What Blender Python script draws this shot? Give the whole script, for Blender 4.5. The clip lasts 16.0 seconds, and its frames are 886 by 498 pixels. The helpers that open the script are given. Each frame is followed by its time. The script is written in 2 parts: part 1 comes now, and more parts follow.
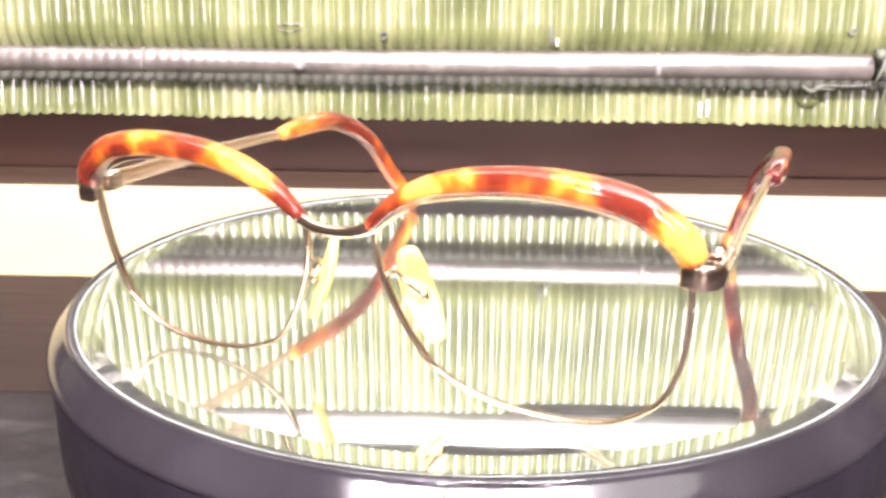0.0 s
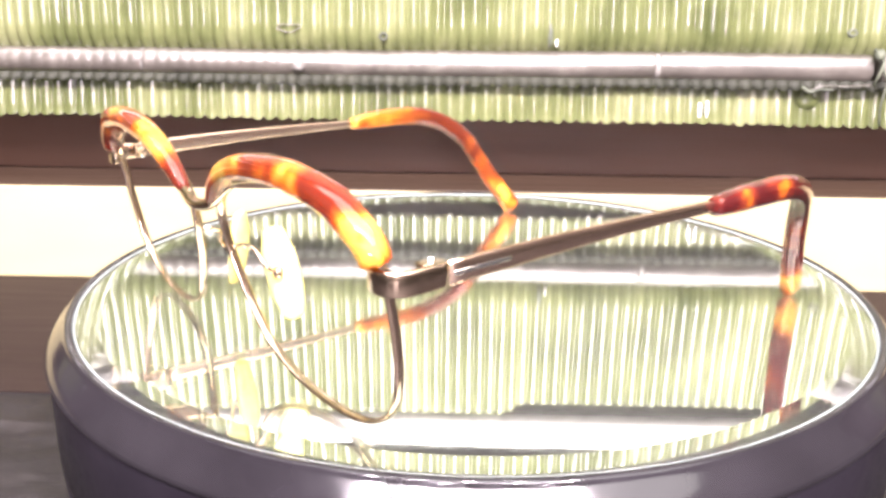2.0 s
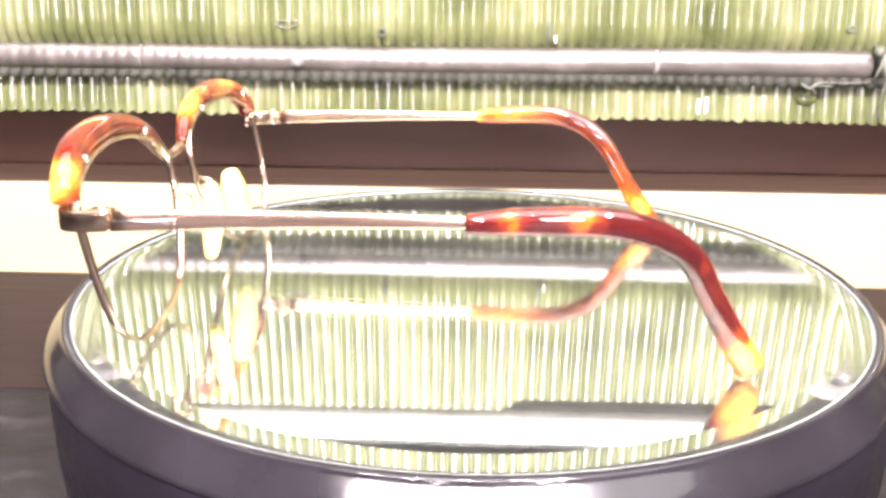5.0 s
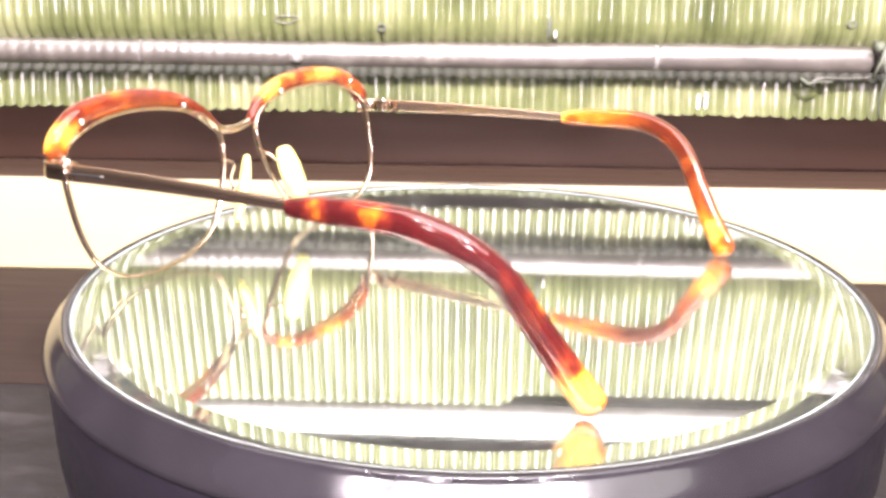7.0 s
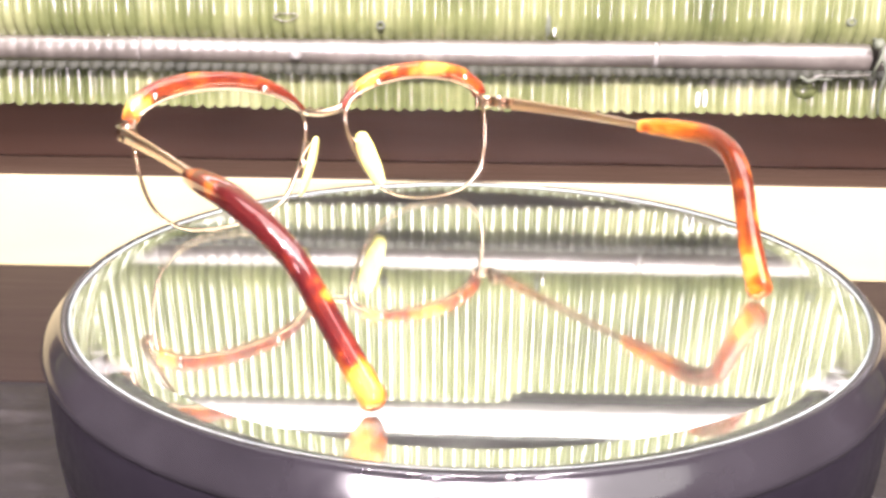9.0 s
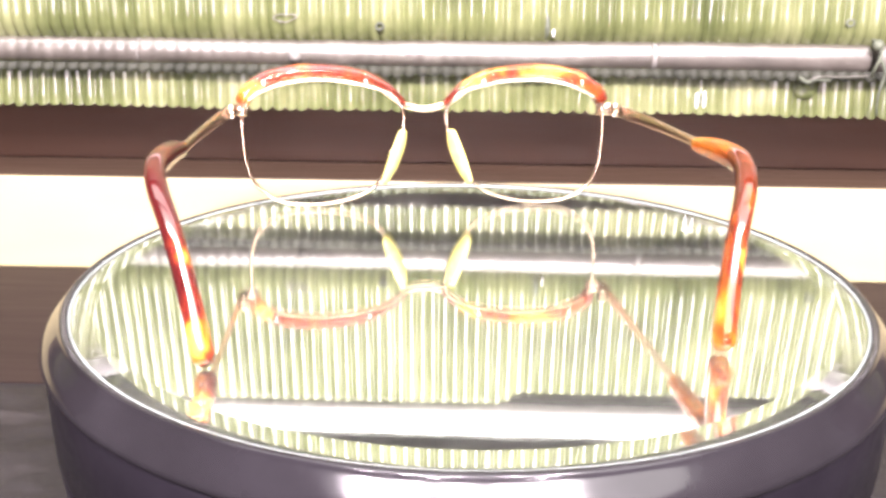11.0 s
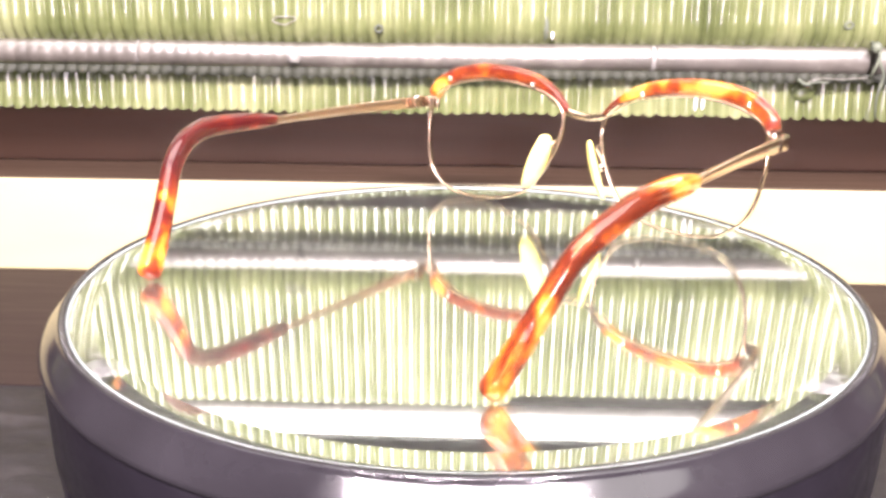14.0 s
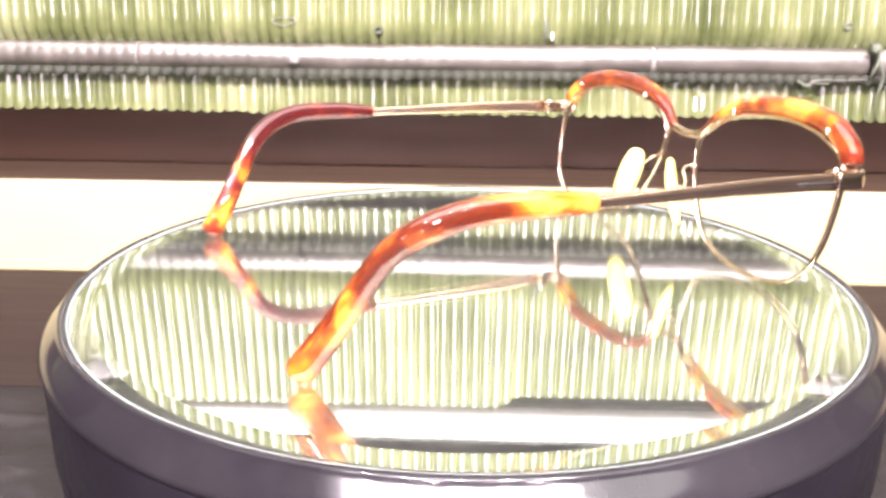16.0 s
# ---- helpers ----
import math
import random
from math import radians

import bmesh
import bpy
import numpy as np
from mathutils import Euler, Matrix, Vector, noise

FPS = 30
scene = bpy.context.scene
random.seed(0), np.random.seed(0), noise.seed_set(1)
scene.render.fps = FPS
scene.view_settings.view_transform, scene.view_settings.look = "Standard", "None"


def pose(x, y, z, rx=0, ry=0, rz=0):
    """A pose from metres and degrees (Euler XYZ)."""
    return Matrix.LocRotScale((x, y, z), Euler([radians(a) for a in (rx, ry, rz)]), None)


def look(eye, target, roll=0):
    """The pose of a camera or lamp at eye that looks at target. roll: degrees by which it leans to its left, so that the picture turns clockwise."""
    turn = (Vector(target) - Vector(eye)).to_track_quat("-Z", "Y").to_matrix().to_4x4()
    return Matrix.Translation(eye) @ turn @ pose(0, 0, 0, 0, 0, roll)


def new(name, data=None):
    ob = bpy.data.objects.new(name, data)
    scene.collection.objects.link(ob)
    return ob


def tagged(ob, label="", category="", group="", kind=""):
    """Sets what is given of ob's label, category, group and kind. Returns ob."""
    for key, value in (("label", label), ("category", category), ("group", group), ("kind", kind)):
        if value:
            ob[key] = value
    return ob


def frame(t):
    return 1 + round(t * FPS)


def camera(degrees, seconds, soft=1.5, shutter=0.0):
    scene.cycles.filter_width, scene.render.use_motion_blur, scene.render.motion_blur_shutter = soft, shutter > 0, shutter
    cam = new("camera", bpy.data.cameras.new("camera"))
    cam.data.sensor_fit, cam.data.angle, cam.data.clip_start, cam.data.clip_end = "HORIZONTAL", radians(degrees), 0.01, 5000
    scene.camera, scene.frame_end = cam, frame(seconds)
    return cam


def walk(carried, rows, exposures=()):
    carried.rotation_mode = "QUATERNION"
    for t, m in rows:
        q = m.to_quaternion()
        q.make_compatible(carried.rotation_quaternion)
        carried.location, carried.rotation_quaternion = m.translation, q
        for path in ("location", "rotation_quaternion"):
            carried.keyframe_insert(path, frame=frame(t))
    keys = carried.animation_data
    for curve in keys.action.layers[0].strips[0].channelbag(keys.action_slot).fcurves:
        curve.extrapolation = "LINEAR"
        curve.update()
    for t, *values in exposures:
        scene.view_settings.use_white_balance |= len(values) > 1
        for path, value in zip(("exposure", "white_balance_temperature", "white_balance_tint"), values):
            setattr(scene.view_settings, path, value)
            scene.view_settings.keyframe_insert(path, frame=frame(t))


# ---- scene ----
# camera: seconds, sideways mm, height mm, tilt down, turn to the right (degrees)
CAMERA_ROWS = [
    (0, -1.9, 76.65, 16.79, -1.623),
    (0.5, -1.9, 76.44, 16.68, -1.623),
    (1, -1.9, 76.65, 16.79, -1.623),
    (1.5, -1.9, 76.55, 16.735, -1.623),
    (2, -1.43, 76.55, 16.735, -1.657),
    (2.5, -0.95, 76.6, 16.762, -1.692),
    (3, -0.95, 76.81, 16.872, -1.692),
    (3.5, -0.71, 76.81, 16.872, -1.709),
    (4, -0.47, 76.84, 16.888, -1.726),
    (6.5, -0.24, 77.91, 17.445, -1.744),
    (7, -0, 78.01, 17.5, -1.761),
    (7.5, -0, 78.01, 17.5, -1.761),
    (8, 0.03, 78.01, 17.5, -1.754),
    (8.5, 0.07, 78.01, 17.616, -1.745),
    (9, 0.15, 78.01, 17.654, -1.726),
    (11.5, 0.3, 78.01, 17.577, -1.691),
    (12, 0.3, 78.01, 17.558, -1.691),
    (12.5, 0.35, 78.01, 17.442, -1.68),
    (13, 0.4, 78.01, 17.396, -1.668),
    (13.5, 0.43, 78.01, 17.396, -1.661),
    (14, 0.47, 78.01, 17.434, -1.652),
    (14.5, 0.43, 78.01, 17.519, -1.661),
    (15, 0.46, 78.01, 17.481, -1.654),
    (15.5, 0.46, 78.01, 17.373, -1.654),
    (16, 0.5, 78.01, 17.357, -1.645),
]


def camera_pose(side, height, tilt, turn):
    eye = Vector((side / 1000, -0.2253, height / 1000))
    a, b = radians(tilt), radians(turn)
    way = Vector((math.sin(b) * math.cos(a), math.cos(b) * math.cos(a), -math.sin(a)))
    return look(eye, eye + way, 0.54)


cam = camera(55.63, 16.0, soft=3.2)
walk(cam, [(t, camera_pose(s, h, a, b)) for t, s, h, a, b in CAMERA_ROWS], exposures=[(0, 0.28), (16, 0.28)])

# ---- light: unseen shop spots and panels, added over and in front of the display ----
world = bpy.data.worlds.new("shop_air")
scene.world = world
world.use_nodes = True
world.node_tree.nodes["Background"].inputs[0].default_value = (1.0, 0.93, 0.9, 1)
world.node_tree.nodes["Background"].inputs[1].default_value = 0.35


def spot(x, y, z, tx, ty, tz, watts, radius, cone, colour=(1.0, 0.865, 0.94)):
    data = bpy.data.lights.new("unseen_spot", "SPOT")
    data.energy, data.shadow_soft_size, data.spot_size, data.spot_blend, data.color = watts, radius, radians(cone), 0.5, colour
    ob = new("unseen_spot", data)
    ob.matrix_world = look((x, y, z), (tx, ty, tz))
    return ob


for k in range(5):
    spot(-0.24 + 0.12 * k, -0.50, 0.53, -0.1 + 0.05 * k, 0.10, 0.02, 22.5 + 5.7 * k, 0.01, 75)
for k in range(4):
    spot(-0.45 + 0.3 * k, -1.3, 0.72 + 0.12 * (k % 2), 0.0, 0.15, 0.06, 11, 0.012, 40)
# low lamps added to draw highlight lines down the ribs
for x, watts in ((-0.55, 9), (0.12, 36)):
    spot(x, -1.3, 0.25, 0.0, 0.15, 0.06, watts, 0.08, 40)
panel = bpy.data.lights.new("unseen_panel", "AREA")
panel.shape, panel.size, panel.size_y, panel.energy, panel.color = "RECTANGLE", 2.1, 0.8, 42, (1.0, 0.95, 0.92)
new("unseen_panel", panel).matrix_world = look((0.4, -0.85, 1.27), (0.4, -0.85, 0))
# second panel, added so that the right of the rim catches light
panel = panel.copy()
panel.size_y, panel.energy = 0.5, 22
new("unseen_panel", panel).matrix_world = look((0, -0.1, 1.27), (0, -0.1, 0))


# ---- materials ----
def material(name):
    m = bpy.data.materials.new(name)
    m.use_nodes = True
    nt = m.node_tree
    return m, nt, nt.nodes["Principled BSDF"]


def noise_node(nt, scale, detail=4.0, rough=0.55, stretch=(1, 1, 1)):
    co = nt.nodes.new("ShaderNodeTexCoord")
    mp = nt.nodes.new("ShaderNodeMapping")
    mp.inputs["Scale"].default_value = stretch
    nz = nt.nodes.new("ShaderNodeTexNoise")
    nz.inputs["Scale"].default_value, nz.inputs["Detail"].default_value, nz.inputs["Roughness"].default_value = scale, detail, rough
    nt.links.new(co.outputs["Object"], mp.inputs["Vector"])
    nt.links.new(mp.outputs[0], nz.inputs["Vector"])
    return nz


def ramp(nt, src, stops):
    r = nt.nodes.new("ShaderNodeValToRGB")
    els = r.color_ramp.elements
    while len(els) < len(stops):
        els.new(0.5)
    for e, (pos, col) in zip(els, stops):
        e.position = pos
        e.color = (*col, 1) if len(col) == 3 else col
    nt.links.new(src, r.inputs[0])
    return r.outputs[0]


def bump(nt, bsdf, src, strength, distance):
    b = nt.nodes.new("ShaderNodeBump")
    b.inputs["Strength"].default_value, b.inputs["Distance"].default_value = strength, distance
    nt.links.new(src, b.inputs["Height"])
    nt.links.new(b.outputs[0], bsdf.inputs["Normal"])


def grey(a):
    return (a, a, a)


def surface(name, stops, scale, rough=(0.4, 0.6), metal=0.0, stretch=(1, 1, 1), relief=0.0, fine=8.0, coat=0.0, spec=0.5, coat_rough=0.07):
    """A painted, wooden or metal surface: colour by one noise, gloss and relief by a finer one."""
    m, nt, b = material(name)
    n1 = noise_node(nt, scale, 5, 0.6, stretch)
    nt.links.new(ramp(nt, n1.outputs[0], stops), b.inputs["Base Color"])
    n2 = noise_node(nt, scale * fine, 3, 0.6, stretch)
    nt.links.new(ramp(nt, n2.outputs[0], [(0.3, grey(rough[0])), (0.7, grey(rough[1]))]), b.inputs["Roughness"])
    b.inputs["Metallic"].default_value, b.inputs["Coat Weight"].default_value = metal, coat
    b.inputs["Specular IOR Level"].default_value = spec
    b.inputs["Coat Roughness"].default_value = coat_rough
    if relief:
        bump(nt, b, n2.outputs[0], 0.5, relief)
    return m


def tortoise_material(name, shift, amber_end=0.0, dark=(0.2, 0.028, 0.014), red=(0.48, 0.085, 0.02), bands=(), grain=(1, 1, 0.8), socket=0.13, contrast=1.5):
    m, nt, b = material(name)
    n1 = noise_node(nt, 85, 3, 0.55, grain)
    wide = nt.nodes.new("ShaderNodeMapRange")
    wide.clamp = False
    for k, v in zip(("From Min", "From Max", "To Min", "To Max"), (0.0, 1.0, 0.5 - 0.5 * contrast, 0.5 + 0.5 * contrast)):
        wide.inputs[k].default_value = v
    nt.links.new(n1.outputs[0], wide.inputs["Value"])
    src = wide.outputs[0]
    if bands:
        # long blotches along the bar: place in mm, 0 dark to 1 yellow
        co = nt.nodes.new("ShaderNodeTexCoord")
        xyz = nt.nodes.new("ShaderNodeSeparateXYZ")
        mr = nt.nodes.new("ShaderNodeMapRange")
        mul = nt.nodes.new("ShaderNodeMath")
        mul.operation = "MULTIPLY_ADD"
        mr.inputs["From Min"].default_value, mr.inputs["From Max"].default_value = -0.07, 0.07
        nt.links.new(co.outputs["Object"], xyz.inputs[0])
        nt.links.new(xyz.outputs[0], mr.inputs["Value"])
        nt.links.new(ramp(nt, mr.outputs[0], [((x + 70) / 140, grey(v)) for x, v in bands]), mul.inputs[0])
        mul.inputs[1].default_value = 0.22
        nt.links.new(src, mul.inputs[2])
        src = mul.outputs[0]
    if amber_end:
        # the lowest centimetre and a half is amber
        co = nt.nodes.new("ShaderNodeTexCoord")
        xyz = nt.nodes.new("ShaderNodeSeparateXYZ")
        mr = nt.nodes.new("ShaderNodeMapRange")
        add = nt.nodes.new("ShaderNodeMath")
        for k, v in zip(("From Min", "From Max", "To Min", "To Max"), (0.008, 0.022, amber_end, 0.0)):
            mr.inputs[k].default_value = v
        nt.links.new(co.outputs["Object"], xyz.inputs[0])
        nt.links.new(xyz.outputs[2], mr.inputs["Value"])
        nt.links.new(mr.outputs[0], add.inputs[0])
        nt.links.new(src, add.inputs[1])
        # and so is the socket round the metal arm
        sock = nt.nodes.new("ShaderNodeMapRange")
        add2 = nt.nodes.new("ShaderNodeMath")
        for k, v in zip(("From Min", "From Max", "To Min", "To Max"), (-0.008, -0.002, 0.0, socket)):
            sock.inputs[k].default_value = v
        nt.links.new(xyz.outputs[1], sock.inputs["Value"])
        nt.links.new(sock.outputs[0], add2.inputs[0])
        nt.links.new(add.outputs[0], add2.inputs[1])
        src = add2.outputs[0]
    col = ramp(nt, src, [(0.34 + shift, dark), (0.45 + shift, red), (0.53 + shift, (0.82, 0.22, 0.02)), (0.64 + shift, (0.96, 0.58, 0.1))])
    nt.links.new(col, b.inputs["Base Color"])
    bump(nt, b, noise_node(nt, 260, 3).outputs[0], 0.35, 0.00012)
    b.inputs["Roughness"].default_value = 0.05
    b.inputs["IOR"].default_value = 1.49
    b.inputs["Transmission Weight"].default_value = 0.7
    b.inputs["Coat Weight"].default_value = 0.4
    b.inputs["Coat Roughness"].default_value = 0.02
    return m


def pad_material():
    m, nt, b = material("clear_silicone")
    n1 = noise_node(nt, 150, 2)
    nt.links.new(ramp(nt, n1.outputs[0], [(0.3, (0.82, 0.74, 0.2)), (0.7, (0.88, 0.82, 0.33))]), b.inputs["Base Color"])
    b.inputs["Roughness"].default_value = 0.25
    b.inputs["Transmission Weight"].default_value = 0.4
    b.inputs["Coat Weight"].default_value = 0.15
    return m


def glass_material():
    m, nt, b = material("mirror_glass")
    b.inputs["Base Color"].default_value = (0.97, 1.0, 0.97, 1)
    b.inputs["Roughness"].default_value = 0.0
    b.inputs["IOR"].default_value = 1.5
    b.inputs["Transmission Weight"].default_value = 1.0
    # a mottled pale film stands for the veil of glare over the mirror
    haze = nt.nodes.new("ShaderNodeBsdfDiffuse")
    haze.inputs["Color"].default_value = (0.9, 0.88, 0.85, 1)
    film = nt.nodes.new("ShaderNodeMixShader")
    n1 = noise_node(nt, 22, 6, 0.65)
    nt.links.new(ramp(nt, n1.outputs[0], [(0.3, grey(0.007)), (0.6, grey(0.013)), (0.75, grey(0.028))]), film.inputs[0])
    nt.links.new(b.outputs[0], film.inputs[1])
    nt.links.new(haze.outputs[0], film.inputs[2])
    nt.links.new(film.outputs[0], nt.nodes["Material Output"].inputs["Surface"])
    return m


def silver_material():
    m, nt, b = material("mirror_silvering")
    b.inputs["Base Color"].default_value = (0.93, 0.95, 0.92, 1)
    b.inputs["Metallic"].default_value = 1.0
    b.inputs["Roughness"].default_value = 0.015
    return m


BANDS = [(-66, 0.57), (-59, 0.29), (-53, 0.23), (-44, 0.57), (-36, 0.35), (-29, 0.29), (-20, 0.57), (-12, 0.19), (0, 0.19), (10, 0.16), (15, 0.44), (22, 0.6), (30, 0.5), (38, 0.3), (46, 0.3), (54, 0.18), (66, 0.08)]
TORTOISE = tortoise_material("tortoiseshell_acetate", 0.135, 0.0, bands=BANDS)
DARK_TORTOISE = tortoise_material("dark_tortoiseshell_acetate", 0.085, 0.03, (0.16, 0.028, 0.012), (0.42, 0.095, 0.02), grain=(2.2, 0.45, 0.8), socket=0.16, contrast=1.8)
AMBER_TIP = tortoise_material("amber_ended_tortoiseshell", 0.19, 0.26, (0.11, 0.013, 0.014), (0.27, 0.034, 0.02), socket=0.05)
PAD = pad_material()
GLASS = glass_material()
SILVER = silver_material()
GOLD = surface("pale_gold_plate", [(0.3, (0.48, 0.35, 0.26)), (0.7, (0.66, 0.52, 0.4))], 60, (0.13, 0.21), 1.0)
TEMPLE_METAL = surface("brushed_gold_plate", [(0.3, (0.66, 0.47, 0.36)), (0.7, (0.8, 0.6, 0.47))], 60, (0.2, 0.27), 1.0, (4, 0.3, 4))
SCREW = surface("bright_steel", [(0.3, (0.75, 0.75, 0.75)), (0.7, (0.9, 0.9, 0.9))], 400, (0.1, 0.2), 1.0)
GUNMETAL = surface("gunmetal_plastic", [(0.3, (0.008, 0.007, 0.0085)), (0.7, (0.014, 0.0125, 0.015))], 30, (0.1, 0.16), 0.03, coat=0.12, spec=0.3, coat_rough=0.015)
BODY_PLASTIC = surface("dark_grey_plastic", [(0.3, (0.005, 0.004, 0.006)), (0.7, (0.009, 0.0075, 0.0105))], 25, (0.3, 0.42), 0.0, relief=0.00003, spec=0.2)
SEAM = surface("dark_seam", [(0.3, (0.01, 0.01, 0.01)), (0.7, (0.02, 0.02, 0.02))], 60)
GREEN = surface("green_ribbed_sheet", [(0.33, (0.04, 0.048, 0.017)), (0.5, (0.082, 0.092, 0.037)), (0.68, (0.14, 0.145, 0.072))], 26, (0.15, 0.21), 0.0, (1, 1, 0.7), 0.00012, 6, 0.3)
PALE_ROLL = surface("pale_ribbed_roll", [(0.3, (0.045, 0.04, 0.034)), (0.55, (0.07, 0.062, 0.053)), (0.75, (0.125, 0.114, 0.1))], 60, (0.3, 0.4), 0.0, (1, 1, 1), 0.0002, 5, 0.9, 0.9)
# lit copy of the roll: strong lamp light put into a whiter colour
LIT_ROLL = surface("lit_ribbed_roll", [(0.3, (0.84, 0.82, 0.81)), (0.7, (0.92, 0.91, 0.9))], 40, (0.2, 0.35), 0.0, (1, 1, 1), 0.0003, 5, 0.3)
FROST = surface("ground_glass_edge", [(0.3, (0.18, 0.21, 0.2)), (0.7, (0.26, 0.29, 0.28))], 200, (0.3, 0.5))
DUSTY = surface("dusty_olive_backing", [(0.3, (0.1, 0.095, 0.085)), (0.7, (0.16, 0.15, 0.14))], 60, (0.6, 0.8))
# olive with shade put into its colour, for the tuck and upper backing
SHADED_OLIVE = surface("shaded_olive", [(0.3, (0.012, 0.013, 0.009)), (0.7, (0.03, 0.031, 0.022))], 60, (0.55, 0.75), spec=0.2)
TIE = surface("dark_twine", [(0.3, (0.03, 0.035, 0.025)), (0.7, (0.08, 0.09, 0.06))], 200, (0.6, 0.8))
CREAM = surface("cream_painted_wood", [(0.3, (0.29, 0.25, 0.135)), (0.7, (0.33, 0.285, 0.16))], 9, (0.45, 0.6), 0, (0.4, 3, 3), 0.0001)
BROWN = surface("brown_stained_wood", [(0.3, (0.0115, 0.0062, 0.0048)), (0.7, (0.0155, 0.009, 0.0072))], 9, (0.6, 0.75), 0, (0.25, 3, 3), 0.0001, spec=0.2)
LEDGE_BROWN = surface("walnut_ledge_top", [(0.3, (0.03, 0.016, 0.0085)), (0.7, (0.044, 0.0245, 0.0135))], 11, (0.5, 0.65), 0, (0.25, 3, 3), 0.0001)
MID_BROWN = surface("reddish_brown_wood", [(0.3, (0.072, 0.03, 0.016)), (0.7, (0.096, 0.044, 0.026))], 14, (0.45, 0.65), 0, (0.25, 3, 3), 0.0001)
SLATE = surface("worn_slate_laminate", [(0.3, (0.0065, 0.0055, 0.006)), (0.56, (0.0105, 0.009, 0.01)), (0.66, (0.024, 0.021, 0.022)), (0.74, (0.055, 0.05, 0.053))], 34, (0.3, 0.6), 0, (0.6, 1.6, 1), 0.0003, 4, spec=0.3)
PLASTER = surface("taupe_plaster", [(0.3, (0.2, 0.175, 0.17)), (0.7, (0.26, 0.23, 0.22))], 3, (0.7, 0.9))


# ---- mesh helpers ----
def mesh_ob(name, bm, mat, smooth=True):
    me = bpy.data.meshes.new(name)
    bmesh.ops.recalc_face_normals(bm, faces=bm.faces)
    bm.to_mesh(me)
    bm.free()
    me.materials.append(mat)
    for p in me.polygons:
        p.use_smooth = smooth
    return new(name, me)


def part(name, bm, mat, parent, label="", smooth=True):
    ob = mesh_ob(name, bm, mat, smooth)
    ob.parent = parent
    if label:
        tagged(ob, label)
    return ob


def box(bm, x0, x1, y0, y1, z0, z1, bevel=0.0, m=None):
    r = bmesh.ops.create_cube(bm, size=1)
    vs = r["verts"]
    for v in vs:
        v.co = Vector(((x0 + x1) / 2 + v.co.x * (x1 - x0), (y0 + y1) / 2 + v.co.y * (y1 - y0), (z0 + z1) / 2 + v.co.z * (z1 - z0)))
    if bevel:
        es = list({e for v in vs for e in v.link_edges})
        vs = bmesh.ops.bevel(bm, geom=es, offset=bevel, segments=2, affect="EDGES", profile=0.5)["verts"]
    if m:
        bmesh.ops.transform(bm, matrix=m, verts=vs)
    return bm


def lathe(profile, n=96, close=False):
    """A turned shape round z from (radius, height) pairs."""
    bm = bmesh.new()
    rings = []
    for r, z in profile:
        if r < 1e-6:
            rings.append([bm.verts.new((0, 0, z))])
        else:
            rings.append([bm.verts.new((r * math.cos(2 * math.pi * i / n), r * math.sin(2 * math.pi * i / n), z)) for i in range(n)])
    pairs = list(zip(rings, rings[1:])) + ([(rings[-1], rings[0])] if close else [])
    for a, b in pairs:
        for i in range(n):
            j = (i + 1) % n
            if len(a) == 1:
                bm.faces.new((a[0], b[i], b[j]))
            elif len(b) == 1:
                bm.faces.new((a[i], b[0], a[j]))
            else:
                bm.faces.new((a[i], b[i], b[j], a[j]))
    return bm


def spline(pts, per=6, closed=False):
    """Catmull-Rom through tuples of any length."""
    pts = [np.array(p, float) for p in pts]
    n = len(pts)
    out = []
    for i in range(n if closed else n - 1):
        p0, p1 = (pts[(i - 1) % n] if closed or i else 2 * pts[0] - pts[1]), pts[i]
        p2 = pts[(i + 1) % n]
        p3 = pts[(i + 2) % n] if closed or i + 2 < n else 2 * pts[-1] - pts[-2]
        for k in range(per):
            t = k / per
            out.append(0.5 * (2 * p1 + (p2 - p0) * t + (2 * p0 - 5 * p1 + 4 * p2 - p3) * t * t + (3 * p1 - p0 - 3 * p2 + p3) * t ** 3))
    if not closed:
        out.append(pts[-1])
    return out


def sweep(bm, path, side, n=10, closed=False, power=2.0, round_ends=True):
    """A tube along path rows (x, y, z, a, b): half width a along side, half width b across it; power above 2 squares the section."""
    pts = [Vector(r[:3]) for r in path]
    side = Vector(side).normalized()
    rings = []
    m = len(path)
    for i, row in enumerate(path):
        nxt = pts[(i + 1) % m] if closed or i + 1 < m else pts[i]
        prv = pts[i - 1] if closed or i else pts[i]
        tang = (nxt - prv).normalized()
        s = (side - tang * side.dot(tang)).normalized()
        q = tang.cross(s)
        ring = []
        for k in range(n):
            w = 2 * math.pi * k / n
            c, d = math.cos(w), math.sin(w)
            c, d = math.copysign(abs(c) ** (2 / power), c), math.copysign(abs(d) ** (2 / power), d)
            ring.append(bm.verts.new(pts[i] + s * (row[3] * c) + q * (row[4] * d)))
        rings.append(ring)
    for a, b in list(zip(rings, rings[1:])) + ([(rings[-1], rings[0])] if closed else []):
        for k in range(n):
            j = (k + 1) % n
            bm.faces.new((a[k], a[j], b[j], b[k]))
    if not closed:
        for ring, flip in ((rings[0], True), (rings[-1], False)):
            bm.faces.new(ring[::-1] if flip else ring)
    return bm


def dome_ends(path, lens=(1.0, 1.0)):
    """Adds rows at both ends of a swept path, shrinking to a rounded end."""
    path = [np.array(r, float) for r in path]

    def cap(end, inner, reach):
        d = end[:3] - inner[:3]
        d = d / np.linalg.norm(d)
        rad = min(end[3], end[4]) * reach
        rows = []
        for w in (30, 55, 75, 87):
            r = end.copy()
            r[:3] = end[:3] + d * rad * math.sin(radians(w))
            r[3:] = end[3:] * math.cos(radians(w))
            rows.append(r)
        return rows
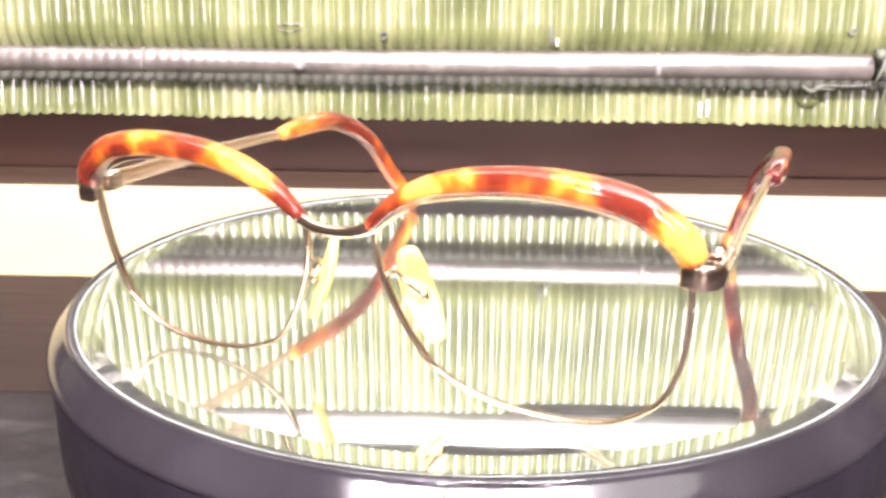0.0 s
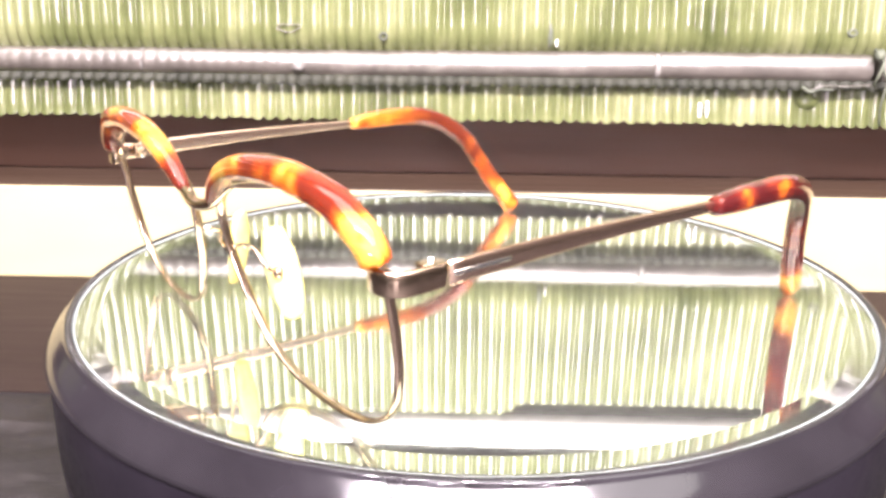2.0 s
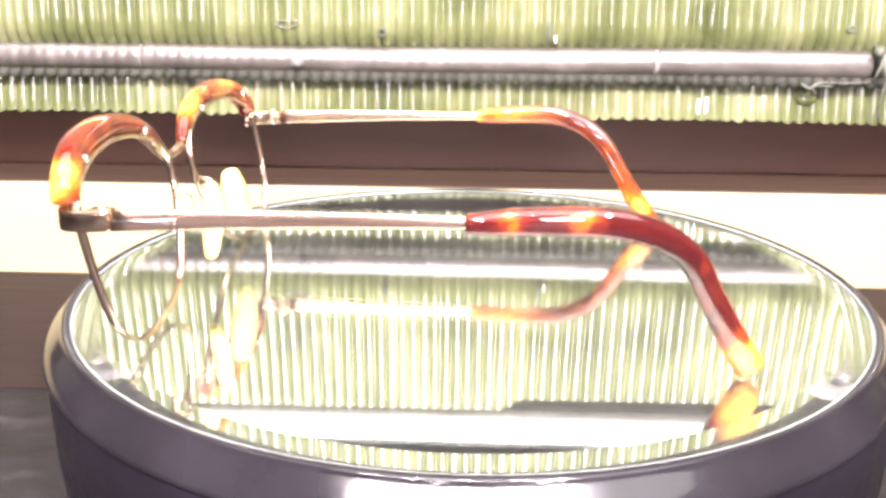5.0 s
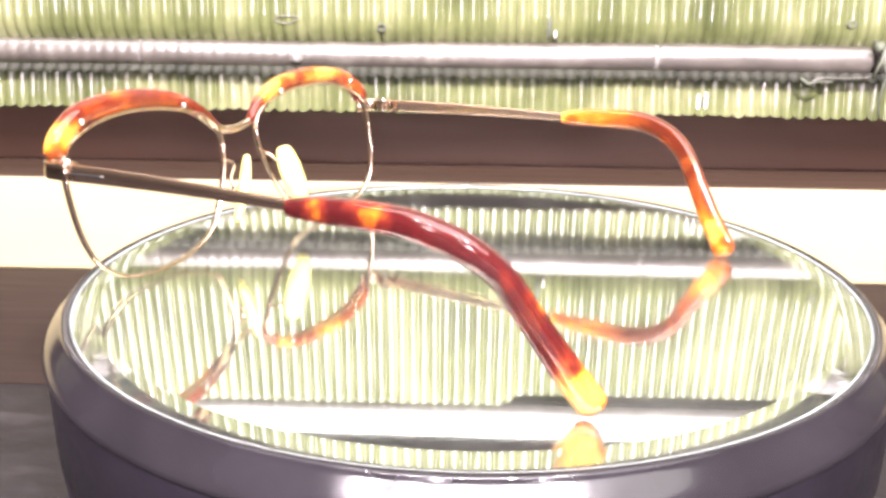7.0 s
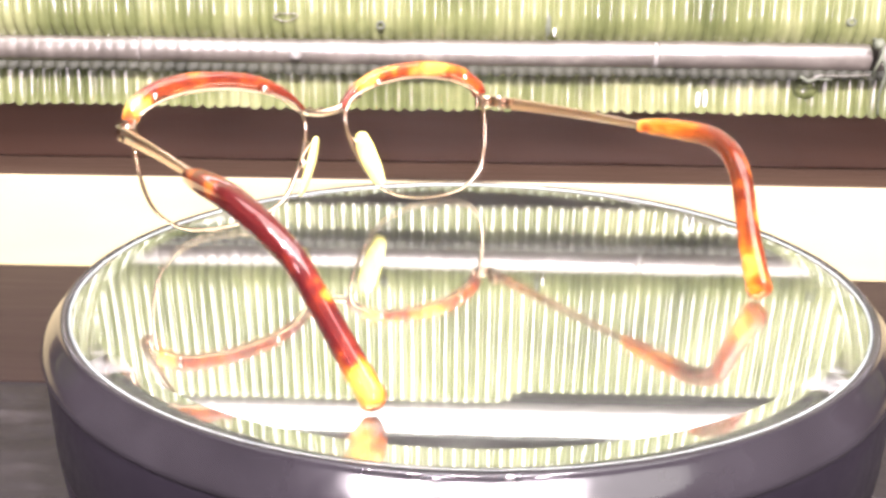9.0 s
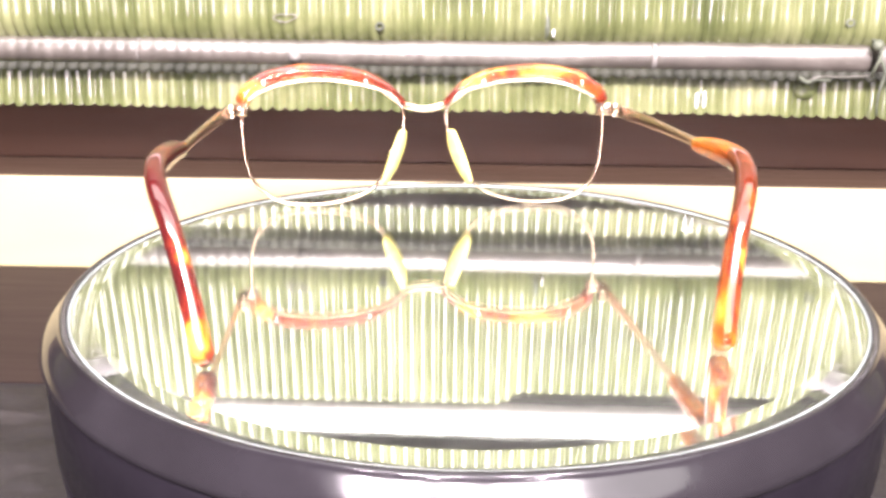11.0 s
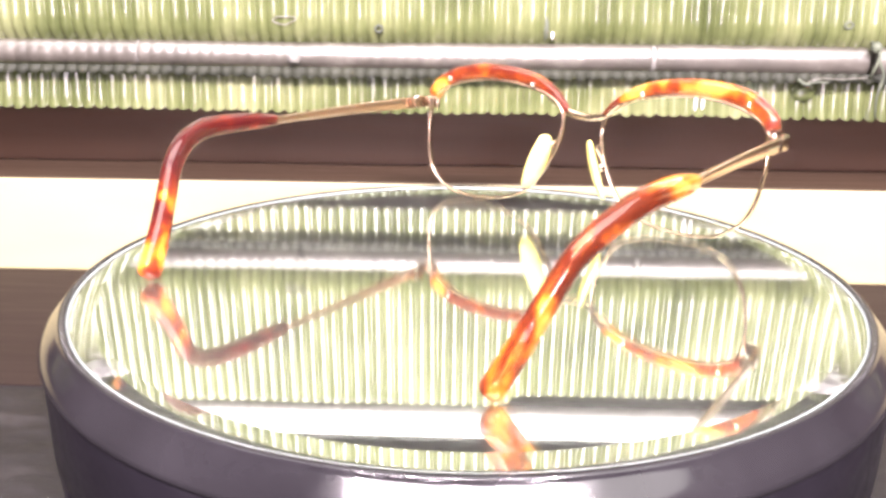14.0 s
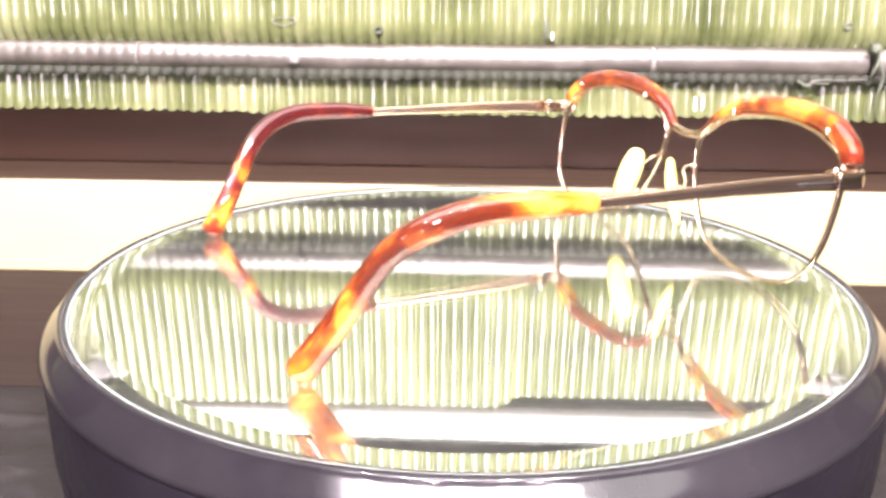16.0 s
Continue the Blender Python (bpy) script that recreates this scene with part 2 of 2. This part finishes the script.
    return cap(path[0], path[1], lens[0])[::-1] + path + cap(path[-1], path[-2], lens[1])


# ---- structure: table, back ledge, walls of the shop ----
TABLE_Z = -0.0565


def structure():
    bm = box(bmesh.new(), -1.4, 1.4, -1.2, 0.30, -0.9, TABLE_Z, 0.002)
    tagged(mesh_ob("counter", bm, SLATE, False), "worn dark grey laminate shop counter", "counter", kind="structure")
    bm = box(bmesh.new(), -1.4, 1.4, 0.035, 0.1565, TABLE_Z, TABLE_Z + 0.0005)
    tagged(mesh_ob("table_strip", bm, BROWN, False), "flat brown wooden strip on the table", "board", kind="structure")
    bm = box(bmesh.new(), -1.4, 1.4, 0.157, 0.30, TABLE_Z, -0.0106, 0.0012)
    tagged(mesh_ob("back_ledge", bm, CREAM, False), "cream painted ledge behind the turntable", "ledge", kind="structure")
    bm = box(bmesh.new(), -1.4, 1.4, 0.1575, 0.200, -0.0106, -0.0100, 0.0002)
    tagged(mesh_ob("ledge_top", bm, LEDGE_BROWN, False), "reddish-brown wooden top of the cream ledge", "ledge", kind="structure")
    bm = box(bmesh.new(), -1.4, 1.4, 0.200, 0.30, -0.0106, 0.75)
    tagged(mesh_ob("back_board", bm, MID_BROWN, False), "dark brown wooden board behind the green hanging", "board", kind="structure")
    bm = box(bmesh.new(), -1.4, 1.4, 0.30, 0.33, TABLE_Z - 0.03, 1.3)
    tagged(mesh_ob("wall_north", bm, BROWN, False), "brown wooden panel behind the ledge", "wall", kind="structure")
    bm = box(bmesh.new(), -1.6, 1.6, -1.6, -1.5, -0.9, 1.3)
    tagged(mesh_ob("wall_south", bm, PLASTER, False), "plain taupe shop wall", "wall", kind="structure")
    for s, n in ((-1, "wall_west"), (1, "wall_east")):
        bm = box(bmesh.new(), min(s * 1.5, s * 1.6), max(s * 1.5, s * 1.6), -1.5, 0.33, -0.9, 1.3)
        tagged(mesh_ob(n, bm, PLASTER, False), "plain taupe shop wall", "wall", kind="structure")
    bm = box(bmesh.new(), -1.6, 1.6, -1.6, 0.33, 1.3, 1.35)
    tagged(mesh_ob("ceiling", bm, PLASTER, False), "plain taupe shop ceiling", "ceiling", kind="structure")
    bm = box(bmesh.new(), -1.6, 1.6, -1.6, 0.33, -0.95, -0.9)
    tagged(mesh_ob("floor", bm, SLATE, False), "dark grey shop floor", "floor", kind="structure")


structure()

# ---- the green ribbed hanging ----
PITCH, HALF = 0.0054, 0.65
PHASES = (0.0, 0.035, 0.11, 0.23, 0.36, 0.5, 0.64, 0.77, 0.89, 0.965)
RIDGE = [math.sin(math.pi * p) for p in PHASES]


def ribbed_sheet(profile, amp, seed, ragged=0.0, notch=0.0):
    """A corrugated sheet of vertical ribs: profile rows (y, z) from top to bottom; the lower edge is scalloped by ragged, the upper edge raised by notch on one half."""
    rnd = random.Random(seed)
    per = len(PHASES)
    cols = int(2 * HALF / PITCH) * per + 1
    ribs = [(rnd.uniform(0.85, 1.12), rnd.uniform(-0.0004, 0.0004), rnd.random()) for _ in range(cols // per + 2)]
    bm = bmesh.new()
    grid = []
    m = len(profile)
    for i in range(cols):
        k, ph = divmod(i, per)
        x = -HALF + (k + PHASES[ph]) * PITCH
        a, off, r = ribs[k]
        wave = RIDGE[ph]
        col = []
        for j, (y, z) in enumerate(profile):
            v = j / (m - 1)
            nz = noise.noise(Vector((x * 14, z * 8, seed)))
            n2 = noise.noise(Vector((x * 60, z * 24, seed + 5)))
            yy = y - amp * (a + 0.25 * noise.noise(Vector((k * 3.1, z * 45, seed + 9)))) * wave + 0.0005 * nz + 0.00012 * n2
            zz = z + (-ragged * wave * (0.6 + 0.8 * r) + 0.0012 * noise.noise(Vector((x * 9, seed, 0)))) * (v ** 6)
            zz += notch * min(1, max(0, (0.028 - x + 0.004 * r) / 0.012)) * (1 - v) ** 3
            col.append(bm.verts.new((x + 0.0006 * nz + off * v, yy, zz)))
        grid.append(col)
    for a, b in zip(grid, grid[1:]):
        for j in range(m - 1):
            bm.faces.new((a[j], a[j + 1], b[j + 1], b[j]))
    return bm


def ribbed_roll(z, y, r, seed, x0, x1):
    """A horizontal roll of the ribbed sheet, ringed by its ribs."""
    bm = bmesh.new()
    per, n = 6, 20
    rnd = random.Random(seed)
    count = max(1, round((x1 - x0) / PITCH))
    cols, step = count * per + 1, (x1 - x0) / count / per
    rings = []
    for i in range(cols):
        x = x0 + i * step
        wave = abs(math.sin(math.pi * (i % per) / per))
        sag = 0.0008 * noise.noise(Vector((x * 8, seed, 2)))
        rad = r * (0.97 + 0.4 * max(-0.2, min(0.2, x)) + (0.034 if x < 0 else max(0.012, 0.034 - 0.4 * x)) * wave + 0.05 * noise.noise(Vector((x * 25, seed, 1))))
        rings.append([bm.verts.new((x, y + rad * math.sin(2 * math.pi * k / n), z + sag + rad * math.cos(2 * math.pi * k / n))) for k in range(n)])
    for a, b in zip(rings, rings[1:]):
        for k in range(n):
            j = (k + 1) % n
            bm.faces.new((a[k], a[j], b[j], b[k]))
    bm.faces.new(rings[0][::-1])
    bm.faces.new(rings[-1])
    return bm


def hanging():
    base = tagged(new("ribbed_hanging"), "translucent green ribbed plastic hanging with pale rolled folds", "hanging")
    base.location = (0, 0.154, 0)

    def sheet(top, bottom, seed, lean, curl, ragged, back=0.0, turn_under=0.7, notch=0.0):
        """Leans back towards its top, and curls under near its lower edge by curl metres."""
        rows = []
        for j in range(25):
            v = j / 24
            z = top + (bottom - top) * v
            rows.append((back + lean * (1 - v) - 0.003 + curl * max(0, (v - turn_under) / (1 - turn_under)) ** 2.2, z))
        return ribbed_sheet(rows, 0.0014, seed, ragged, notch)
    part("sheet", sheet(0.0412, 0.0239, 3, 0.0026, -0.0004, 0.0012, 0.0035), GREEN, base, "green ribbed sheet with a scalloped lower edge")
    part("sheet", sheet(0.1178, 0.0525, 7, 0.0055, 0.006, 0.001, 0.0, 0.84, 0.0065), GREEN, base)
    part("sheet", sheet(0.30, 0.157, 9, 0.01, 0.006, 0.001, 0.0, 0.92), GREEN, base)
    part("sheet", sheet(0.66, 0.302, 13, 0.012, 0.006, 0.001, 0.006, 0.92), GREEN, base)
    # the tuck's dark colour stands for the shade under the roll
    part("tuck", ribbed_sheet([(-0.0025, 0.0430), (-0.0036, 0.0415), (-0.0040, 0.0404), (-0.0036, 0.0396)], 0.0012, 21, 0.0009), SHADED_OLIVE, base, "scalloped tuck, darkened for the shade under the roll")
    for z, y, s in ((0.0480, 0.0005, 11), (0.1340, 0.004, 15)):
        r = 0.0061 if z < 0.1 else 0.0082
        for x0, x1 in (((-HALF, -0.1470), (-0.1460, 0.0795), (0.0815, 0.1725), (0.176, HALF)) if z < 0.1 else ((-HALF, HALF),)):
            part("rolled_fold", ribbed_roll(z, y, r, s + x0, x0, x1), PALE_ROLL if z < 0.1 else LIT_ROLL, base, "pale ribbed rolled fold" if z < 0.1 else "ribbed rolled fold, whitened as if strongly lit")
        for x, w in ((-0.1465, 0.0012), (0.0805, 0.0022)) if z < 0.1 else ():
            part("joint_ring", ribbed_roll(z, y + 0.0003, r * 0.97, s + 40, x - w, x + w), DUSTY, base, "dull olive joint in the fold")
    for x, z in ((-0.0392, 0.0597), (0.1622, 0.0632)):
        bm = bmesh.new()
        sweep(bm, [(x + 0.0016 * math.cos(w), -0.0032, z + 0.0014 * math.sin(w), 0.0007, 0.0006) for w in [2 * math.pi * k / 16 for k in range(16)]], (0, 1, 0), 6, True)
        part("eyelet", bm, TIE, base, "small dark eyelet")
    bm = bmesh.new()
    sweep(bm, [(-0.0805 + (0.005 + 0.001 * math.sin(2 * w)) * math.cos(w), -0.0034, 0.0630 + (0.0016 + 0.0004 * math.sin(3 * w)) * math.sin(w), 0.0003, 0.0003) for w in [2 * math.pi * k / 20 for k in range(20)]], (0, 1, 0), 6, True)
    part("loop", bm, PALE_ROLL, base, "pale plastic loop")
    for x, z, a, b, m in ((0.0333, 0.061, 0.0014, 0.0052, TIE), (0.0362, 0.0575, 0.0006, 0.0018, LIT_ROLL), (-0.0765, 0.0472, 0.0028, 0.003, DUSTY), (0.1485, 0.0332, 0.0045, 0.0032, GREEN), (0.1014, 0.0287, 0.0007, 0.0038, LIT_ROLL), (0.1045, 0.0292, 0.0007, 0.0045, LIT_ROLL), (0.1029, 0.0292, 0.0006, 0.0035, TIE)):
        bm = bmesh.new()
        bmesh.ops.create_icosphere(bm, subdivisions=3, radius=1)
        for v in bm.verts:
            k = 1 + 0.25 * noise.noise(v.co * 1.7 + Vector((x * 90, 0, 0)))
            v.co = Vector((x + v.co.x * a * k, (-0.0052 if m == DUSTY else 0.0009 if z < 0.036 else -0.0026) + v.co.y * 0.0022 * k, z + v.co.z * b * k))
        part("crease", bm, m, base)
    # twine that ties the roll, and the suspension behind
    for x in (0.1742,):
        bm = bmesh.new()
        loop = [(x + 0.001 * math.sin(3 * w), 0.0005 - 0.0095 * math.cos(w), 0.0480 + 0.0085 * math.sin(w), 0.0007, 0.0007) for w in [2 * math.pi * k / 24 for k in range(24)]]
        sweep(bm, loop, (1, 0, 0), 6, True)
        tail = spline([(x, -0.0085, 0.05, 0.0008, 0.0008), (x + 0.003, -0.0095, 0.043, 0.0007, 0.0007), (x + 0.002, -0.0085, 0.033, 0.0006, 0.0006), (x + 0.004, -0.006, 0.024, 0.0005, 0.0005)])
        sweep(bm, tail, (1, 0, 0), 6)
        knot = bmesh.ops.create_icosphere(bm, subdivisions=2, radius=0.0024)["verts"]
        for v in knot:
            v.co = Vector((x - 0.0012, -0.0082, 0.0545)) + v.co * (1 + 0.5 * noise.noise(v.co * 900))
        part("tie", bm, TIE, base, "dark twine tied round the roll")
    # torn edge of the tuck near the tie: a curled pale lip and a dark nick above it
    bm = bmesh.new()
    sweep(bm, dome_ends(spline([(0.147, -0.0064, 0.0392, 0.0004, 0.0004), (0.1490, -0.0070, 0.0404, 0.0005, 0.0005), (0.1525, -0.0072, 0.0411, 0.0004, 0.0003), (0.160, -0.0072, 0.0409, 0.0003, 0.0003), (0.1715, -0.0070, 0.0415, 0.0003, 0.0003)], 5)), (0, 1, 0), 6)
    part("torn_lip", bm, PALE_ROLL, base, "pale curled lip of the torn tuck")
    bm = bmesh.new()
    sweep(bm, dome_ends(spline([(0.143, -0.0062, 0.0402, 0.0007, 0.0007), (0.1462, -0.0066, 0.0384, 0.0008, 0.0009), (0.1495, -0.0064, 0.0394, 0.0006, 0.0006), (0.156, -0.006, 0.0392, 0.0004, 0.0005)], 5)), (0, 1, 0), 6)
    part("nick", bm, TIE, base, "dark nick in the sheet")
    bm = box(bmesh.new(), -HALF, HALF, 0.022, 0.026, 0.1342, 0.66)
    part("backing", box(bmesh.new(), -HALF, HALF, 0.010, 0.012, 0.0420, 0.072), DUSTY, base)
    part("backing", box(bmesh.new(), -HALF, HALF, 0.017, 0.021, 0.074, 0.134), DUSTY, base, "dusty olive backing behind the folds")
    # coloured dark to stand for the shaded gap above the upper roll
    part("backing", bm, SHADED_OLIVE, base, "olive backing behind the upper sheets, darkened for the shaded gap")
    for x in (-0.4, 0.4):
        bm = box(bmesh.new(), x - 0.01, x + 0.01, 0.026, 0.046, 0.2, 0.22, 0.001)
        part("bracket", bm, BROWN, base, "brown wooden bracket")
    return base


hanging()


# ---- the turntable ----
def turntable():
    base = tagged(new("display_turntable"), "dark grey plastic display turntable with a round mirror", "turntable")
    base.location = (0, 0, TABLE_Z)
    h = -TABLE_Z
    prof = [(0.0, 0.0), (0.099, 0.0), (0.0995, 0.0065), (0.1068, 0.0075), (0.108, 0.009), (0.1097, h - 0.030), (0.1094, h - 0.0295)]
    part("base_drum", lathe(prof + [(0.0, h - 0.0295)], 128), BODY_PLASTIC, base, "dark grey plastic drum")
    part("seam", lathe([(0.0, h - 0.0296), (0.1088, h - 0.0296), (0.1088, h - 0.0287), (0.0, h - 0.0287)], 128), SEAM, base, "thin dark seam")
    plate = part("turning_plate", lathe([(0.0, h - 0.0288), (0.1095, h - 0.0288), (0.1098, h - 0.0282), (0.1099, h - 0.0080), (0.1097, h - 0.0072), (0.0, h - 0.0072)], 128), BODY_PLASTIC, base)
    plate.matrix_basis = Matrix.Identity(4)
    ring = []
    for r, z in spline([(0.1036, h - 0.0071), (0.1036, h - 0.001), (0.1038, h + 0.0009), (0.1046, h + 0.0013), (0.1054, h + 0.0011), (0.1060, h + 0.0003), (0.1070, h - 0.0008), (0.1090, h - 0.0030),
                        (0.1100, h - 0.0044), (0.1105, h - 0.0054), (0.1105, h - 0.0062), (0.1100, h - 0.0070)], 4):
        ring.append((r, z))
    part("rim", lathe(ring, 160, True), GUNMETAL, plate, "glossy gunmetal rim")
    part("silvering", lathe([(0.0, h - 0.0018), (0.1034, h - 0.0018), (0.1034, h - 0.0022), (0.0, h - 0.0022)], 128), SILVER, plate, "mirror silvering", smooth=False)
    top = h + 0.0012
    part("mirror", lathe([(0.0, h - 0.0016), (0.1031, h - 0.0016), (0.1031, top - 0.0006), (0.0976, top), (0.0, top)], 160), GLASS, plate, "round mirror glass with a bevelled edge", smooth=False)
    part("glass_edge", lathe([(0.1032, top - 0.0007), (0.1033, top - 0.0004), (0.10355, top - 0.0003), (0.10355, top - 0.0012), (0.1032, top - 0.0012)], 160, True), FROST, plate, "pale ground edge of the glass")
    return base, plate


TURNTABLE, PLATE = turntable()


# ---- the glasses: x sideways, y forwards, z up, in mm ----
def front_y(x, z):
    return 78.5 - 0.00068 * x * x + 0.17 * (z - 36)


def mm(rows):
    return [tuple(v / 1000 for v in r) for r in rows]


def mirrored(rows, s):
    return [(r[0] * s, *r[1:]) for r in rows]


def glasses():
    g = tagged(new("eyeglasses"), "vintage eyeglass frame with tortoiseshell brows and thin gold rims", "eyeglasses")
    rim = [(64, 34), (64.2, 25), (63, 16), (60, 9), (54, 4.2), (47, 2.2), (38, 1.9), (28, 3.3), (19, 7.2), (13.7, 14), (10, 21.5), (8, 28), (7.8, 34), (10.5, 38.5), (15, 41.2), (21, 43), (30, 44.6), (41, 45), (51, 43.6), (58, 41), (62.4, 38)]
    brow = [(64.1, 37.5, 2.6, 2.5), (63.2, 39.6, 2.75, 2.6), (60.6, 42.2, 2.8, 2.7), (54, 46, 2.8, 2.7), (42, 47.8, 2.8, 2.6), (30, 47.3, 2.7, 2.5), (20.5, 45.3, 2.5, 2.2), (13.3, 41.6, 2.2, 1.9), (8.4, 37.3, 1.6, 1.4)]
    ear = [(69.8, -1, 36.1, 2.0, 1.9), (70.1, -7, 36.6, 2.3, 2.5), (70.3, -14, 37, 2.4, 2.8), (70.1, -26, 37, 2.4, 2.9), (69, -33, 35.6, 2.4, 2.9), (66.9, -39.3, 32.6, 2.4, 2.9), (64, -44.7, 27.6, 2.3, 2.8),
           (61.3, -49.2, 20, 2.3, 2.8), (58.6, -54.3, 11.5, 2.4, 3.1), (56.0, -59.9, 3.3, 2.4, 3.4)]
    for s in (-1, 1):
        splay = 0.8 if s > 0 else -0.8
        bm = sweep(bmesh.new(), mm(mirrored([(x, front_y(x, z), z, 1.0, 0.54) for x, z in [tuple(p) for p in spline(rim, 5, True)]], s)), (0, 1, 0), 10, True, 2.6)
        part("lens_rim", bm, GOLD, g, "thin pale gold rim")
        rows = [(x, front_y(x, z) + 1.3, z, a, b) for x, z, a, b in brow]
        bm = sweep(bmesh.new(), mm(mirrored(dome_ends(spline(rows, 6), (0.35, 1.6)), s)), (0, 1, 0), 16, False, 2.5)
        bar = part("brow_bar", bm, TORTOISE, g, "amber tortoiseshell brow bar")
        for x, z in ((56.5, 44.4), (21, 44.4)):
            bm = bmesh.new()
            c = bmesh.ops.create_cone(bm, cap_ends=True, segments=14, radius1=0.0009, radius2=0.0007, depth=0.0012)
            bmesh.ops.transform(bm, matrix=pose(s * x / 1000, (front_y(x, z) - 1.6) / 1000, z / 1000, 90, 0, 0), verts=bm.verts)
            part("screw", bm, SCREW, bar, "tiny bright screw")
        # end piece wraps from the rim round the corner into the temple
        corner = [(62.6, 77.2, 34.6, 0.7, 2.1), (65, 77.6, 34.6, 0.75, 2.15), (67.4, 76.9, 34.6, 0.75, 2.15), (68.7, 74.8, 34.6, 0.75, 2.15), (69, 71.5, 34.7, 0.75, 2.15), (69, 67, 34.9, 0.75, 2.1)]
        bm = sweep(bmesh.new(), mm(mirrored([(r[0], r[1], r[2], r[4], r[3]) for r in spline([(x + (splay * 0.5 if y < 77.4 and x > 65 else 0), y, *r2) for x, y, *r2 in corner], 5)], s)), (0, 0, 1), 12, False, 5)
        end = part("end_piece", bm, GOLD, g, "bevelled pale gold end piece")
        bm = bmesh.new()
        for k in range(3):
            z = 33.4 + 1.25 * k
            box(bm, *sorted((s * 0.0658, s * 0.0682)), 0.0668 - 0.0002 * (k % 2), 0.0712, z / 1000, (z + 1.1) / 1000, 0.0002)
        part("hinge", bm, GOLD, end, "small barrel hinge")
        bm = bmesh.new()
        bmesh.ops.create_cone(bm, cap_ends=True, segments=12, radius1=0.0006, radius2=0.0006, depth=0.0046)
        bmesh.ops.transform(bm, matrix=Matrix.Translation((s * 0.067, 0.069, 0.0353)), verts=bm.verts)
        part("hinge_screw", bm, SCREW, end)
        arm = [(69, 67.1, 34.9, 2.1, 0.65), (69.1, 50, 35.5, 1.95, 0.65), (69.3, 34, 35.9, 1.7, 0.65), (69.5, 15, 36.1, 1.4, 0.7), (69.6, 0, 36.15, 1.2, 0.75), (69.8, -6, 36.5, 0.9, 0.6), (70, -14, 37, 0.8, 0.5), (69.9, -22, 37.1, 0.7, 0.45)]
        bm = sweep(bmesh.new(), mm(mirrored(spline([(x + splay * (1 - max(0, y) / 140), *([y] + r)) for x, y, *r in arm], 5), s)), (0, 0, 1), 12, False, 5)
        temple = part("temple", bm, TEMPLE_METAL, g, "flat tapered gold temple arm")
        # white highlight of the engraved line, built as a thin bright strip
        bm = sweep(bmesh.new(), mm(mirrored(dome_ends([(69.68 + splay * 0.57, y, 35.3 - 0.035 * (y - 55), 0.42, 0.12) for y in (66, 62, 58, 54)]), s)), (0, 0, 1), 8)
        part("glint_strip", bm, SCREW, temple, "raised bright strip for the glint of the temple's engraved line")
        bm = sweep(bmesh.new(), mm(mirrored(dome_ends(spline([(x + splay * 0.3, y, *r) for x, y, *r in ear], 6), (0.3, 0.9)), s)), (1, 0, 0), 18, False, 2.6)
        part("temple_tip", bm, DARK_TORTOISE if s > 0 else AMBER_TIP, g, "curved tortoiseshell temple tip")
        # nose pad on its wire
        pad = [(8.6, 67.2, 27.6, 2.6, 1.1), (9.6, 66.9, 24, 3.5, 1.4), (11, 66.6, 20, 3.7, 1.5), (12.6, 66.4, 16, 3.5, 1.4), (14.6, 66.3, 11.6, 2.4, 1.0)]
        bm = sweep(bmesh.new(), mm(mirrored(dome_ends(spline(pad, 5), (1.6, 1.6)), s)), (s * 0.55, -0.83, 0), 16, False, 2.0)
        nose = part("nose_pad", bm, PAD, g, "clear yellowish nose pad")
        wire = [(9.1, 76.6, 26.5, 0.5, 0.5), (8.2, 74.4, 26.4, 0.5, 0.5), (8.8, 72, 25.2, 0.5, 0.5), (11.5, 71, 22.5, 0.5, 0.5), (12.6, 69.4, 20.5, 0.5, 0.5), (12.4, 67.6, 20, 0.5, 0.5)]
        bm = sweep(bmesh.new(), mm(mirrored(spline(wire, 5), s)), (0, 0, 1), 8)
        part("pad_arm", bm, GOLD, nose, "thin gold pad arm")
        bm = bmesh.new()
        bmesh.ops.create_cone(bm, cap_ends=True, segments=14, radius1=0.0013, radius2=0.0013, depth=0.0016)
        bmesh.ops.transform(bm, matrix=pose(s * 0.0126, 0.0684, 0.0203, 90, 0, s * 40), verts=bm.verts)
        part("pad_box", bm, GOLD, nose)
    half = [(14.5, 78.9, 40.4, 0.8, 0.7), (11.5, 79.4, 38.6, 0.9, 0.9), (9, 79.8, 37.0, 0.95, 1.15), (6.4, 80.1, 35.7, 1.0, 1.3), (3.4, 80.4, 34.9, 1.0, 1.3)]
    bridge = half + [(0, 80.5, 34.6, 1.0, 1.3)] + [(-r[0], *r[1:]) for r in half[::-1]]
    bm = sweep(bmesh.new(), mm(dome_ends(spline(bridge, 5))), (0, 1, 0), 12)
    part("bridge", bm, GOLD, g, "curved pale gold bridge")
    # the frame sits a little off the turning axis
    for o in list(g.children):
        o.location = (-0.0061, 0, 0)
    return g


GLASSES = glasses()

# seconds, angle of the turntable in degrees
TURN = [
    (0, 156.51),
    (1, 142.92),
    (2, 129.39),
    (3, 115.89),
    (4, 102.41),
    (5, 88.93),
    (6, 75.43),
    (7, 61.89),
    (8, 48.30),
    (9, 34.64),
    (10, 20.88),
    (11, 7.01),
    (12, -6.99),
    (13, -21.13),
    (14, -35.44),
    (15, -49.93),
    (16, -64.63),
]


def motions():
    walk(GLASSES, [(t, pose(0, 0, 0, 0, 0, a)) for t, a in TURN])
    walk(PLATE, [(t, pose(0, 0, 0, 0, 0, a)) for t, a in TURN])


motions()
